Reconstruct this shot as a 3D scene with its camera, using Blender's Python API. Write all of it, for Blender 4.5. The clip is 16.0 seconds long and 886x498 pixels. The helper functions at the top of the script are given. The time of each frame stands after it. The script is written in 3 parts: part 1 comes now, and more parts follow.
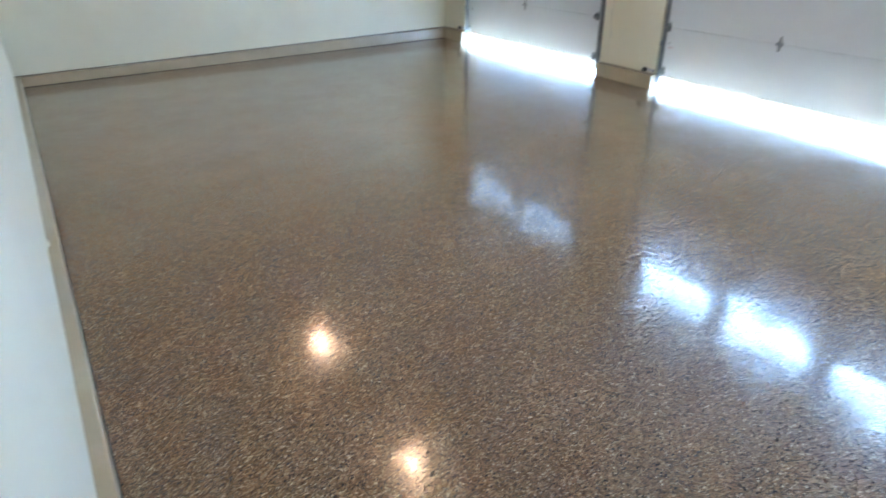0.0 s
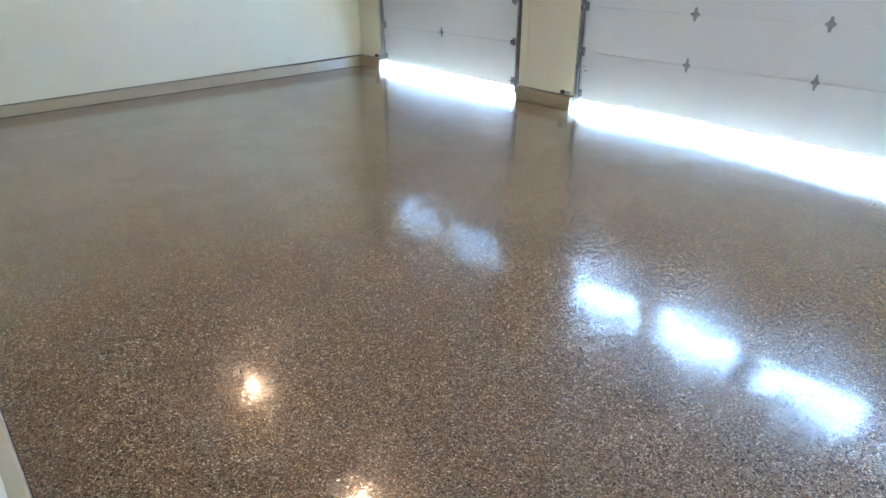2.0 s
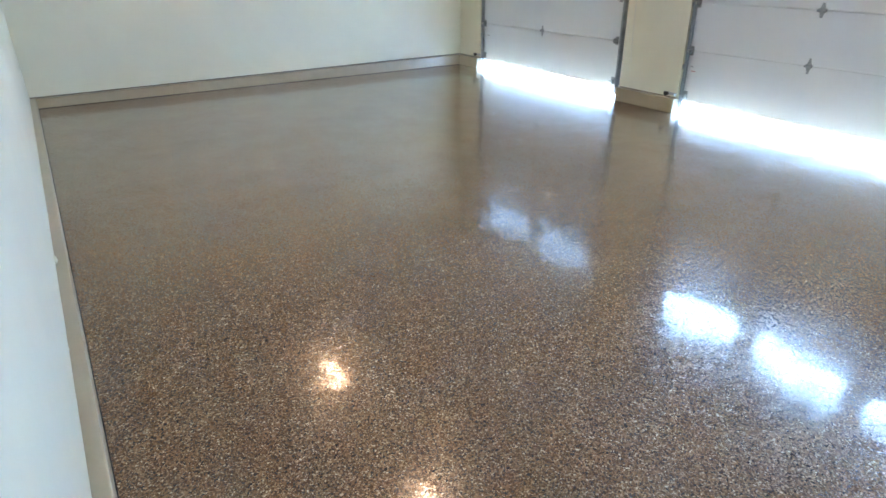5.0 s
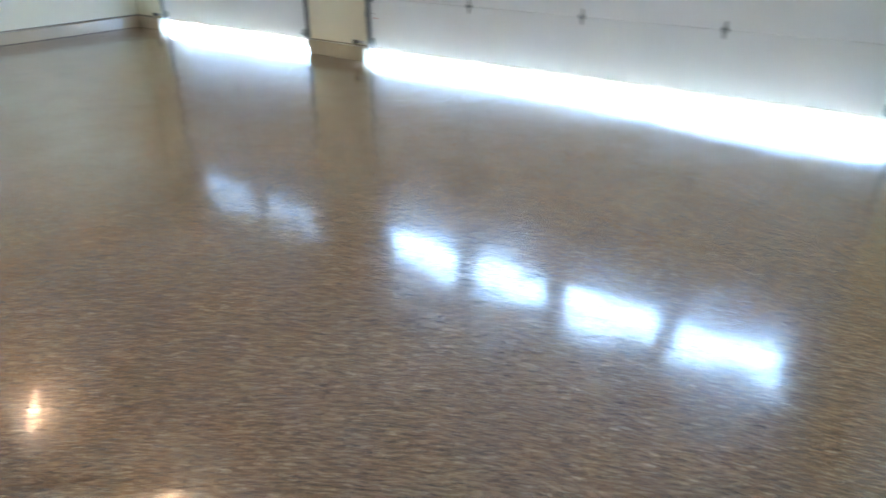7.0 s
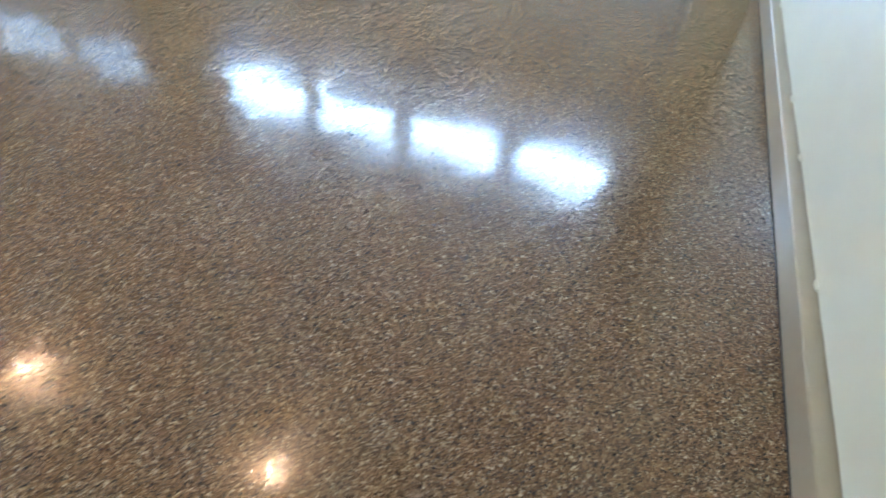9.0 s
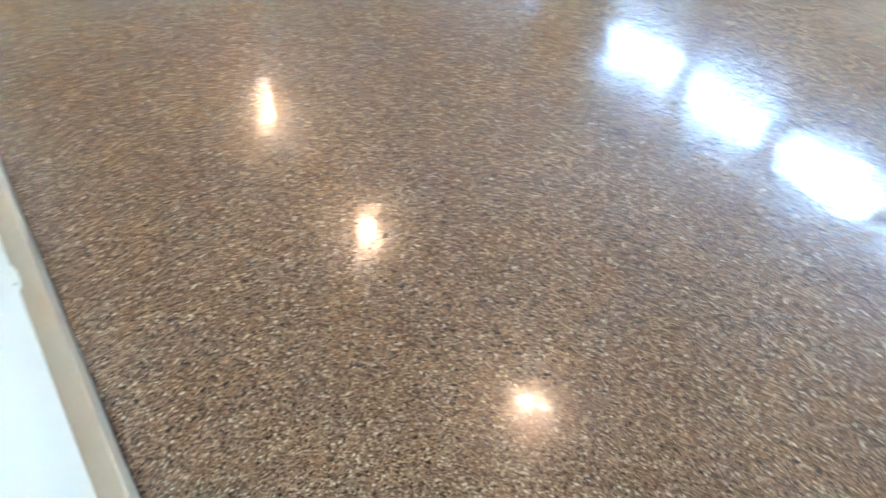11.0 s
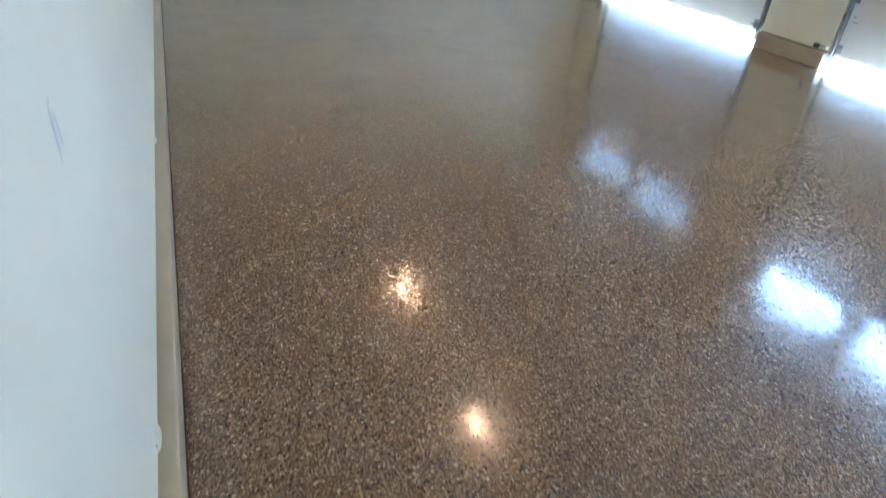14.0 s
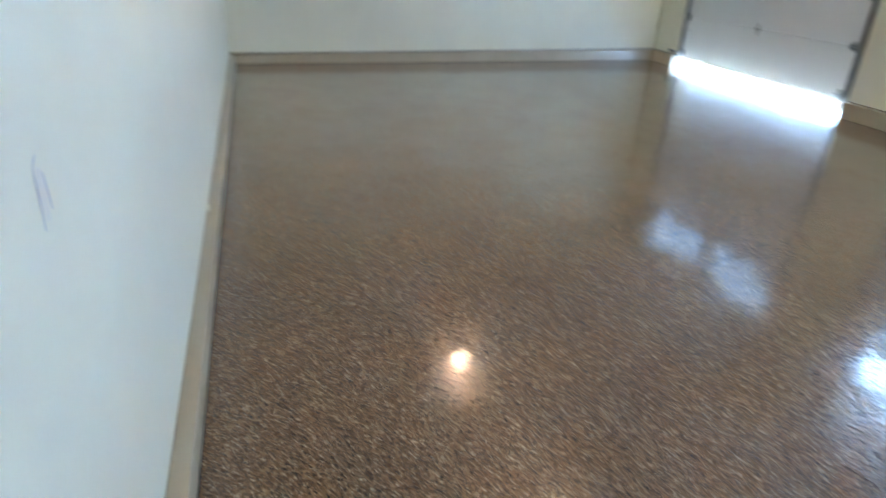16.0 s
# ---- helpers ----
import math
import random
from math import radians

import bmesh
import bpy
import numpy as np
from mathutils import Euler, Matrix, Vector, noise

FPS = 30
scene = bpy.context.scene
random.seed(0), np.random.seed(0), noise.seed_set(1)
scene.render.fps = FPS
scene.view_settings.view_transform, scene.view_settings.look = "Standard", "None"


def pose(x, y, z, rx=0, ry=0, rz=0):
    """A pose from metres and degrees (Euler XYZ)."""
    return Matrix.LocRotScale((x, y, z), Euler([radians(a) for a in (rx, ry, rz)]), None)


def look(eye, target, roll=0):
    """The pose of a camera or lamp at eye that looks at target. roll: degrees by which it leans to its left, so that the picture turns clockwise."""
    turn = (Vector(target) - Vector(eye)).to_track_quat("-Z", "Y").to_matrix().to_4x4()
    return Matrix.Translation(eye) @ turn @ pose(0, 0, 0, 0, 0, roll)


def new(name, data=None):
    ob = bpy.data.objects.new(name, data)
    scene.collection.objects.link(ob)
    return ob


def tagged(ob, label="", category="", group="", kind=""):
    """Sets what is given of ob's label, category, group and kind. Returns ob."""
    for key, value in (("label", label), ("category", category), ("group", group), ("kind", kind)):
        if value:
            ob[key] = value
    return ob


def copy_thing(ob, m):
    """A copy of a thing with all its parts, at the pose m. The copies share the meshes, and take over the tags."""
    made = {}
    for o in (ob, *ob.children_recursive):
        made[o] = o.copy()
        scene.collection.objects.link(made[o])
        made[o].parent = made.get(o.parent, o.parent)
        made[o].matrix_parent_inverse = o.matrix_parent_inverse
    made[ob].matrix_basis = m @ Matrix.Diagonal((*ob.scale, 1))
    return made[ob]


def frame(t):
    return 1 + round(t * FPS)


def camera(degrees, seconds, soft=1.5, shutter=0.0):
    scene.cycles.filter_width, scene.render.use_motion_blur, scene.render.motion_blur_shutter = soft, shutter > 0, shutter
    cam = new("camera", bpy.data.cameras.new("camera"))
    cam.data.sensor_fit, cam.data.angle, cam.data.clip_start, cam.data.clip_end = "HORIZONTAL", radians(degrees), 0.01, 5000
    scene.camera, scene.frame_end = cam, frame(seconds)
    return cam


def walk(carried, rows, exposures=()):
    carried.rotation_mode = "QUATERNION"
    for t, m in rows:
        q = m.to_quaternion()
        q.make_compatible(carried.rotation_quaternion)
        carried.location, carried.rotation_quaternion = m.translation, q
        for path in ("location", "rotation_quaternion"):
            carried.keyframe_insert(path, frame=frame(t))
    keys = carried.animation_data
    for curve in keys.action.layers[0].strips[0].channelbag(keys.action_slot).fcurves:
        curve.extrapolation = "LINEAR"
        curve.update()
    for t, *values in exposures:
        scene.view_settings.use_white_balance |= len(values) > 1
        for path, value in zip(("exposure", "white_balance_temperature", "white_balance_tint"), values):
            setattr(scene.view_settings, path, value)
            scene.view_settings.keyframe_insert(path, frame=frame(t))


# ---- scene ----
cam = camera(72.6, 16.0, soft=1.5, shutter=0.7)
PATH = [
    (0, (-5.497, -4.213, 1.668), (-4.53, -2.753, 0.701), -0.6),
    (0.5, (-5.513, -4.21, 1.673), (-4.431, -2.796, 0.763), 0.8),
    (1, (-5.529, -4.169, 1.679), (-4.479, -2.726, 0.777), -0.0),
    (1.5, (-5.531, -4.13, 1.659), (-4.435, -2.724, 0.754), 0.2),
    (2, (-5.571, -4.041, 1.686), (-4.375, -2.717, 0.783), -0.5),
    (2.5, (-5.608, -4.007, 1.667), (-4.427, -2.649, 0.794), -0.3),
    (3, (-5.539, -3.978, 1.57), (-4.575, -2.43, 0.75), -3.0),
    (3.5, (-5.462, -3.968, 1.547), (-4.631, -2.36, 0.696), -0.7),
    (3.7, (-5.45, -3.979, 1.537), (-4.593, -2.392, 0.671), -0.4),
    (5.8, (-5.548, -4.054, 1.52), (-4.415, -2.651, 0.654), 0.4),
    (6, (-5.512, -4.045, 1.499), (-4.31, -2.708, 0.623), 1.1),
    (6.5, (-5.411, -4.114, 1.4), (-4.033, -2.988, 0.487), 0.8),
    (7, (-5.19, -4.305, 1.399), (-3.711, -3.372, 0.429), 0.5),
    (7.5, (-4.939, -4.775, 1.388), (-3.422, -3.988, 0.348), -0.8),
    (8, (-4.884, -4.753, 1.393), (-3.395, -4.249, 0.157), 0.6),
    (8.2, (-4.938, -4.75, 1.382), (-3.468, -4.29, 0.105), 1.0),
    (10.3, (-5.378, -4.14, 1.504), (-4.252, -3.51, -0.024), 9.9),
    (10.5, (-5.4, -4.112, 1.502), (-4.347, -3.379, -0.033), 8.3),
    (11, (-5.411, -4.079, 1.463), (-4.585, -3.096, -0.071), 4.5),
    (11.5, (-5.443, -4.107, 1.435), (-4.73, -2.975, -0.051), 3.4),
    (12, (-5.453, -4.062, 1.419), (-4.756, -2.839, -0.003), 3.6),
    (12.5, (-5.477, -4.043, 1.448), (-4.772, -2.68, 0.165), 3.5),
    (13, (-5.465, -4.024, 1.462), (-4.816, -2.56, 0.264), 3.5),
    (13.5, (-5.462, -4.012, 1.477), (-4.84, -2.525, 0.293), 2.8),
    (14, (-5.453, -3.923, 1.484), (-4.774, -2.392, 0.39), 4.0),
    (14.5, (-5.455, -3.841, 1.5), (-4.767, -2.292, 0.439), 4.2),
    (15, (-5.462, -3.795, 1.488), (-4.742, -2.25, 0.443), 4.9),
    (15.5, (-5.443, -3.717, 1.435), (-4.7, -2.17, 0.408), 5.1),
    (16, (-5.364, -3.716, 1.387), (-4.84, -2.01, 0.484), 2.1),
]
walk(cam, [(t, look(eye, target, roll)) for t, eye, target, roll in PATH],
     [(t, 2.55 + stops, kelvin, 10) for t, stops, kelvin in ((0, -0.1, 6200), (1, -0.05, 6200), (3, -0.05, 6200), (6, -0.05, 6200), (7, -0.14, 6450), (7.5, -0.2, 6700), (8, -0.26, 7000), (8.3, -0.24, 7000), (10.3, 0.60, 6200), (11.5, 0.72, 6200), (12, 0.74, 6200), (12.5, 0.4, 6200), (13, -0.3, 6200), (14, -0.25, 6200), (15, -0.33, 6200), (16, -0.3, 6200))])

# ---- world, sun, daylight and exposure ----
world = bpy.data.worlds.new("sky_world")
scene.world = world
world.use_nodes = True
wn = world.node_tree
sky = wn.nodes.new("ShaderNodeTexSky")
sky.sky_type = "NISHITA"
sky.sun_disc = False
sky.sun_elevation = radians(52)
sky.sun_rotation = radians(169)
wn.links.new(sky.outputs["Color"], wn.nodes["Background"].inputs["Color"])
wn.nodes["Background"].inputs["Strength"].default_value = 0.12

sun_data = bpy.data.lights.new("sun", "SUN")
sun_data.energy, sun_data.angle, sun_data.color = 5.0, radians(0.5), (1.0, 0.95, 0.87)
sun = new("sun", sun_data)
sun.matrix_world = look((1.2, -6.0, 8.0), (0, 0, 0))


def daylight(name, y0, y1, z0, z1, x, radiance, colour, down=0.0, spread=180.0, turn=0.0):
    """Daylight that comes in through an opening of the door wall."""
    d = bpy.data.lights.new(name, "AREA")
    d.shape, d.size, d.size_y, d.color = "RECTANGLE", y1 - y0, z1 - z0, colour
    d.energy = radiance * math.pi * (y1 - y0) * (z1 - z0)
    ob = new(name, d)
    c = Vector((x, (y0 + y1) / 2, (z0 + z1) / 2))
    d.spread = radians(spread)
    ob.matrix_world = look(c, c + Vector((-math.cos(radians(down)) * math.cos(radians(turn)), math.cos(radians(down)) * math.sin(radians(turn)), -math.sin(radians(down)))))
    return ob


DAY = (0.535, 0.875, 1.39)
SKYLIT = (0.475, 0.87, 1.54)
daylight("daylight_under_wide_door", -4.86, -0.01, 0.006, 0.20, 0.29, 2.5, SKYLIT)
daylight("daylight_under_narrow_door", 0.80, 3.50, 0.006, 0.20, 0.29, 3.0, SKYLIT)
# two added strong lamps, aimed down at the gaps for a glow on the doors' feet
daylight("foot_glow_lamp_wide_door", -4.86, -0.01, 0.05, 0.26, 0.33, 26.0, SKYLIT, 38, 64)
daylight("foot_glow_lamp_narrow_door", 0.80, 3.50, 0.05, 0.26, 0.33, 26.0, SKYLIT, 38, 64)
daylight("daylight_wide_door_windows", -4.80, -0.06, 2.02, 2.24, 0.20, 4.6, DAY, 38, 150)
daylight("daylight_wide_door_windows_upper", -4.80, -0.06, 2.241, 2.475, 0.20, 2.2, DAY, 38, 150)
daylight("daylight_narrow_door_windows", 0.86, 3.46, 2.02, 2.475, 0.20, 0.34, DAY, 38, 150)
for y0, y1 in ((1.07, 2.05), (2.265, 3.285)):     # added fill lamps outside these panes, turned to brighten the end wall
    daylight("end_wall_fill_narrow_door_window", y0 - 0.25, y1 - 0.25, 2.20, 2.66, 0.62, 1.3, (0.66, 0.92, 1.22), 35, 100, 42)


# ---- materials ----
def material(name, rough=0.5, metal=0.0):
    m = bpy.data.materials.new(name)
    m.use_nodes = True
    b = m.node_tree.nodes["Principled BSDF"]
    b.inputs["Roughness"].default_value, b.inputs["Metallic"].default_value = rough, metal
    return m, m.node_tree, b


def node(nt, kind, **values):
    n = nt.nodes.new(kind)
    for key, v in values.items():
        n.inputs[key].default_value = v
    return n


def ramp(nt, stops, interpolation="LINEAR"):
    r = nt.nodes.new("ShaderNodeValToRGB")
    r.color_ramp.interpolation = interpolation
    while len(r.color_ramp.elements) < len(stops):
        r.color_ramp.elements.new(0.5)
    for e, (p, c) in zip(r.color_ramp.elements, stops):
        e.position, e.color = p, (*c, 1)
    return r


def bump(nt, height, strength, distance, normal=None):
    b = node(nt, "ShaderNodeBump", Strength=strength, Distance=distance)
    nt.links.new(height, b.inputs["Height"])
    if normal:
        nt.links.new(normal, b.inputs["Normal"])
    return b.outputs["Normal"]


def place(nt):
    return nt.nodes.new("ShaderNodeNewGeometry").outputs["Position"]


def painted(name, light, dark, rough, grain, relief, grain_scale=220.0, stain_scale=1.3, coat=0.0, metal=0.0):
    """A surface of one paint with broad unevenness, fine grain and relief."""
    m, nt, b = material(name, rough, metal)
    p = place(nt)
    broad = node(nt, "ShaderNodeTexNoise", Scale=stain_scale, Detail=6.0, Roughness=0.6)
    fine = node(nt, "ShaderNodeTexNoise", Scale=grain_scale, Detail=3.0)
    nt.links.new(p, broad.inputs["Vector"])
    nt.links.new(p, fine.inputs["Vector"])
    mix = nt.nodes.new("ShaderNodeMath")
    mix.operation = "MULTIPLY_ADD"
    mix.inputs[1].default_value = grain
    nt.links.new(fine.outputs["Fac"], mix.inputs[0])
    nt.links.new(broad.outputs["Fac"], mix.inputs[2])
    r = ramp(nt, [(0.30 + grain / 2, dark), (0.70 + grain / 2, light)])
    nt.links.new(mix.outputs[0], r.inputs["Fac"])
    nt.links.new(r.outputs["Color"], b.inputs["Base Color"])
    rr = node(nt, "ShaderNodeMapRange")
    rr.inputs["To Min"].default_value, rr.inputs["To Max"].default_value = max(0.03, rough - 0.08), min(1, rough + 0.08)
    nt.links.new(broad.outputs["Fac"], rr.inputs["Value"])
    nt.links.new(rr.outputs[0], b.inputs["Roughness"])
    if relief:
        nt.links.new(bump(nt, fine.outputs["Fac"], 0.5, relief), b.inputs["Normal"])
    b.inputs["Coat Weight"].default_value = coat
    b.inputs["Coat Roughness"].default_value = 0.28
    return m


def flake_floor():
    """Broadcast vinyl flakes in browns under a clear glossy coat."""
    m, nt, b = material("flake_floor_coating", 0.16)
    p = place(nt)
    warp = node(nt, "ShaderNodeTexNoise", Scale=60.0, Detail=2.0)
    nt.links.new(p, warp.inputs["Vector"])
    off = nt.nodes.new("ShaderNodeVectorMath")
    off.operation = "MULTIPLY_ADD"
    off.inputs[1].default_value = (0.010, 0.010, 0.010)
    nt.links.new(warp.outputs["Color"], off.inputs[0])
    nt.links.new(p, off.inputs[2])
    cells = node(nt, "ShaderNodeTexVoronoi", Scale=165.0, Randomness=1.0)
    nt.links.new(off.outputs[0], cells.inputs["Vector"])
    small = node(nt, "ShaderNodeTexVoronoi", Scale=320.0, Randomness=1.0)
    nt.links.new(off.outputs[0], small.inputs["Vector"])
    tones = [(0.0, (0.034, 0.018, 0.009)), (0.17, (0.124, 0.067, 0.032)), (0.37, (0.220, 0.124, 0.060)),
             (0.60, (0.284, 0.166, 0.082)), (0.74, (0.104, 0.060, 0.031)), (0.86, (0.405, 0.265, 0.148)), (0.945, (0.560, 0.415, 0.260))]
    colours = []
    for tex in (cells, small):
        sep = nt.nodes.new("ShaderNodeSeparateColor")
        nt.links.new(tex.outputs["Color"], sep.inputs[0])
        r = ramp(nt, tones, "CONSTANT")
        nt.links.new(sep.outputs[0], r.inputs["Fac"])
        colours.append(r.outputs["Color"])
    mix = nt.nodes.new("ShaderNodeMix")
    mix.data_type = "RGBA"
    pick = node(nt, "ShaderNodeTexNoise", Scale=95.0, Detail=2.0)
    nt.links.new(p, pick.inputs["Vector"])
    hard = ramp(nt, [(0.46, (0, 0, 0)), (0.54, (1, 1, 1))])
    nt.links.new(pick.outputs["Fac"], hard.inputs["Fac"])
    nt.links.new(hard.outputs["Color"], mix.inputs["Factor"])
    nt.links.new(colours[0], mix.inputs[6])
    nt.links.new(colours[1], mix.inputs[7])
    broad = node(nt, "ShaderNodeTexNoise", Scale=1.6, Detail=5.0)
    nt.links.new(p, broad.inputs["Vector"])
    tint = ramp(nt, [(0.3, (0.86, 0.86, 0.86)), (0.7, (1.0, 1.0, 1.0))])
    nt.links.new(broad.outputs["Fac"], tint.inputs["Fac"])
    mul = nt.nodes.new("ShaderNodeMix")
    mul.data_type, mul.blend_type = "RGBA", "MULTIPLY"
    mul.inputs["Factor"].default_value = 1.0
    nt.links.new(mix.outputs[2], mul.inputs[6])
    nt.links.new(tint.outputs["Color"], mul.inputs[7])
    nt.links.new(mul.outputs[2], b.inputs["Base Color"])
    # the coat lies in soft waves and dimples over the flakes, and the flakes lie at small tilts
    dimple = node(nt, "ShaderNodeTexNoise", Scale=135.0, Detail=2.0, Roughness=0.6)
    wave = node(nt, "ShaderNodeTexNoise", Scale=3.6, Detail=2.5)
    nt.links.new(p, dimple.inputs["Vector"])
    nt.links.new(p, wave.inputs["Vector"])

    def tilt(colour, amount, onto):
        off = nt.nodes.new("ShaderNodeVectorMath")
        off.operation = "SUBTRACT"
        off.inputs[1].default_value = (0.5, 0.5, 0.5)
        nt.links.new(colour, off.inputs[0])
        add = nt.nodes.new("ShaderNodeVectorMath")
        add.operation = "MULTIPLY_ADD"
        add.inputs[1].default_value = (amount, amount, 0.0)
        nt.links.new(off.outputs[0], add.inputs[0])
        nt.links.new(onto, add.inputs[2])
        return add.outputs[0]

    def unit(v):
        n = nt.nodes.new("ShaderNodeVectorMath")
        n.operation = "NORMALIZE"
        nt.links.new(v, n.inputs[0])
        return n.outputs[0]

    flat = nt.nodes.new("ShaderNodeNewGeometry").outputs["Normal"]
    ripple = node(nt, "ShaderNodeTexNoise", Scale=10.0, Detail=2.5)
    nt.links.new(p, ripple.inputs["Vector"])
    waved = tilt(ripple.outputs["Color"], 0.025, tilt(wave.outputs["Color"], COAT_WAVE, flat))
    steep = ramp(nt, [(0.42, (0.38, 0.38, 0.38)), (0.70, (2.6, 2.6, 2.6))])
    edges = node(nt, "ShaderNodeTexNoise", Scale=170.0, Detail=2.0)
    nt.links.new(p, edges.inputs["Vector"])
    nt.links.new(edges.outputs["Fac"], steep.inputs["Fac"])
    rel = nt.nodes.new("ShaderNodeVectorMath")
    rel.operation = "SUBTRACT"
    rel.inputs[1].default_value = (0.5, 0.5, 0.5)
    nt.links.new(dimple.outputs["Color"], rel.inputs[0])
    grown = nt.nodes.new("ShaderNodeVectorMath")
    grown.operation = "MULTIPLY"
    nt.links.new(rel.outputs[0], grown.inputs[0])
    nt.links.new(steep.outputs["Color"], grown.inputs[1])
    back = nt.nodes.new("ShaderNodeVectorMath")
    back.operation = "ADD"
    back.inputs[1].default_value = (0.5, 0.5, 0.5)
    nt.links.new(grown.outputs[0], back.inputs[0])
    nt.links.new(unit(tilt(back.outputs[0], COAT_RELIEF, waved)), b.inputs["Coat Normal"])
    nt.links.new(unit(tilt(small.outputs["Color"], FLAKE_TILT, waved)), b.inputs["Normal"])
    b.inputs["Specular IOR Level"].default_value = 0.17
    b.inputs["Coat Weight"].default_value = 1.0
    b.inputs["Coat Roughness"].default_value = COAT_ROUGH
    b.inputs["Coat IOR"].default_value = 1.5
    return m


COAT_RELIEF, COAT_WAVE, FLAKE_TILT, COAT_ROUGH = 0.142, 0.052, 0.15, 0.044
MAT_FLOOR = flake_floor()
MAT_WALL = painted("white_wall_paint", (0.815, 0.785, 0.62), (0.76, 0.73, 0.57), 0.55, 0.15, 0.0006, 180.0)
MAT_CEIL = painted("white_ceiling_paint", (0.80, 0.80, 0.78), (0.74, 0.74, 0.72), 0.7, 0.2, 0.0010, 120.0)
MAT_STEM = painted("tan_stem_coating", (0.49, 0.405, 0.275), (0.41, 0.340, 0.225), 0.36, 0.2, 0.0008, 90.0, 3.0, 0.4)
MAT_GAP = painted("raw_timber_plate", (0.16, 0.11, 0.07), (0.07, 0.05, 0.03), 0.8, 0.4, 0.0006, 60.0)
MAT_DOOR = painted("white_steel_door_skin", (0.76, 0.79, 0.80), (0.70, 0.73, 0.74), 0.42, 0.1, 0.0003, 260.0, 0.9)
MAT_STEEL = painted("galvanised_steel", (0.42, 0.45, 0.47), (0.24, 0.26, 0.28), 0.42, 0.3, 0.0003, 70.0, 9.0, 0.0, 0.85)
MAT_HINGE = painted("zinc_hinge_steel", (0.36, 0.39, 0.40), (0.24, 0.26, 0.27), 0.45, 0.3, 0.0003, 90.0, 12.0, 0.0, 0.6)
# near-black colour for the drawn shadow line at the stem wall's foot
MAT_JOINT_SHADE = painted("black_joint_shade", (0.03, 0.03, 0.03), (0.015, 0.015, 0.015), 0.7, 0.3, 0.0004, 150.0)
MAT_BLACK = painted("black_plastic", (0.035, 0.035, 0.035), (0.02, 0.02, 0.02), 0.4, 0.2, 0.0002)
MAT_GREY = painted("grey_plastic", (0.50, 0.51, 0.52), (0.42, 0.43, 0.44), 0.45, 0.2, 0.0002)
MAT_NYLON = painted("white_nylon", (0.72, 0.72, 0.68), (0.6, 0.6, 0.56), 0.4, 0.2, 0.0002)
MAT_PORCELAIN = painted("white_porcelain", (0.82, 0.82, 0.80), (0.78, 0.78, 0.76), 0.15, 0.1, 0.0)
MAT_CONCRETE = painted("driveway_concrete", (0.50, 0.48, 0.45), (0.38, 0.36, 0.33), 0.85, 0.3, 0.002, 60.0, 0.8)
MAT_GROUND = painted("dry_lawn", (0.16, 0.17, 0.07), (0.08, 0.10, 0.04), 0.95, 0.4, 0.01, 25.0, 0.3)
MAT_STUCCO = painted("outer_stucco", (0.55, 0.50, 0.42), (0.46, 0.41, 0.34), 0.9, 0.3, 0.003, 70.0)
MAT_PEN = painted("blue_grey_scuff", (0.50, 0.52, 0.56), (0.38, 0.40, 0.45), 0.6, 0.5, 0.0, 300.0)
MAT_SMEAR = painted("pale_lavender_smear", (0.76, 0.74, 0.64), (0.71, 0.69, 0.61), 0.6, 0.4, 0.0, 200.0)
MAT_RED = painted("red_print", (0.50, 0.16, 0.12), (0.38, 0.11, 0.09), 0.5, 0.2, 0.0)
MAT_INK = painted("dark_print", (0.16, 0.15, 0.15), (0.11, 0.10, 0.10), 0.5, 0.2, 0.0)

MAT_GLASS, _nt, _b = material("window_glass", 0.02)
_b.inputs["Transmission Weight"].default_value = 1.0
_b.inputs["Base Color"].default_value = (0.94, 0.97, 0.96, 1)

MAT_BULB, _nt, _b = material("lit_bulb", 0.3)
_b.inputs["Base Color"].default_value = (1, 0.95, 0.88, 1)
_b.inputs["Emission Color"].default_value = (1.0, 0.62, 0.37, 1)
_b.inputs["Emission Strength"].default_value = 165.0


# ---- mesh helpers ----
def box(bm, x0, x1, y0, y1, z0, z1, bevel=0.0, segments=2):
    """Adds a box, with rounded edges if bevel is given."""
    vs = bmesh.ops.create_cube(bm, size=1.0)["verts"]
    for v in vs:
        v.co = Vector((x0 + (v.co.x + 0.5) * (x1 - x0), y0 + (v.co.y + 0.5) * (y1 - y0), z0 + (v.co.z + 0.5) * (z1 - z0)))
    if bevel:
        edges = list({e for v in vs for e in v.link_edges})
        bmesh.ops.bevel(bm, geom=edges, offset=bevel, segments=segments, profile=0.5, affect="EDGES")


def rod(bm, a, b, r0, r1=None, sides=16):
    """Adds a round bar from a to b."""
    a, b = Vector(a), Vector(b)
    m = Matrix.Translation((a + b) / 2) @ (b - a).to_track_quat("Z", "Y").to_matrix().to_4x4()
    bmesh.ops.create_cone(bm, cap_ends=True, segments=sides, radius1=r0, radius2=r0 if r1 is None else r1, depth=(b - a).length, matrix=m)


def lathe(bm, profile, centre, sides=28):
    """Turns (radius, height) pairs round the upright through centre."""
    rings = []
    for r, z in profile:
        rings.append([bm.verts.new((centre[0] + r * math.cos(2 * math.pi * i / sides), centre[1] + r * math.sin(2 * math.pi * i / sides), centre[2] + z))
                      for i in range(sides)])
    for a, b in zip(rings, rings[1:]):
        for i in range(sides):
            bm.faces.new((a[i], a[(i + 1) % sides], b[(i + 1) % sides], b[i]))
    bm.faces.new(list(reversed(rings[0])))
    bm.faces.new(rings[-1])


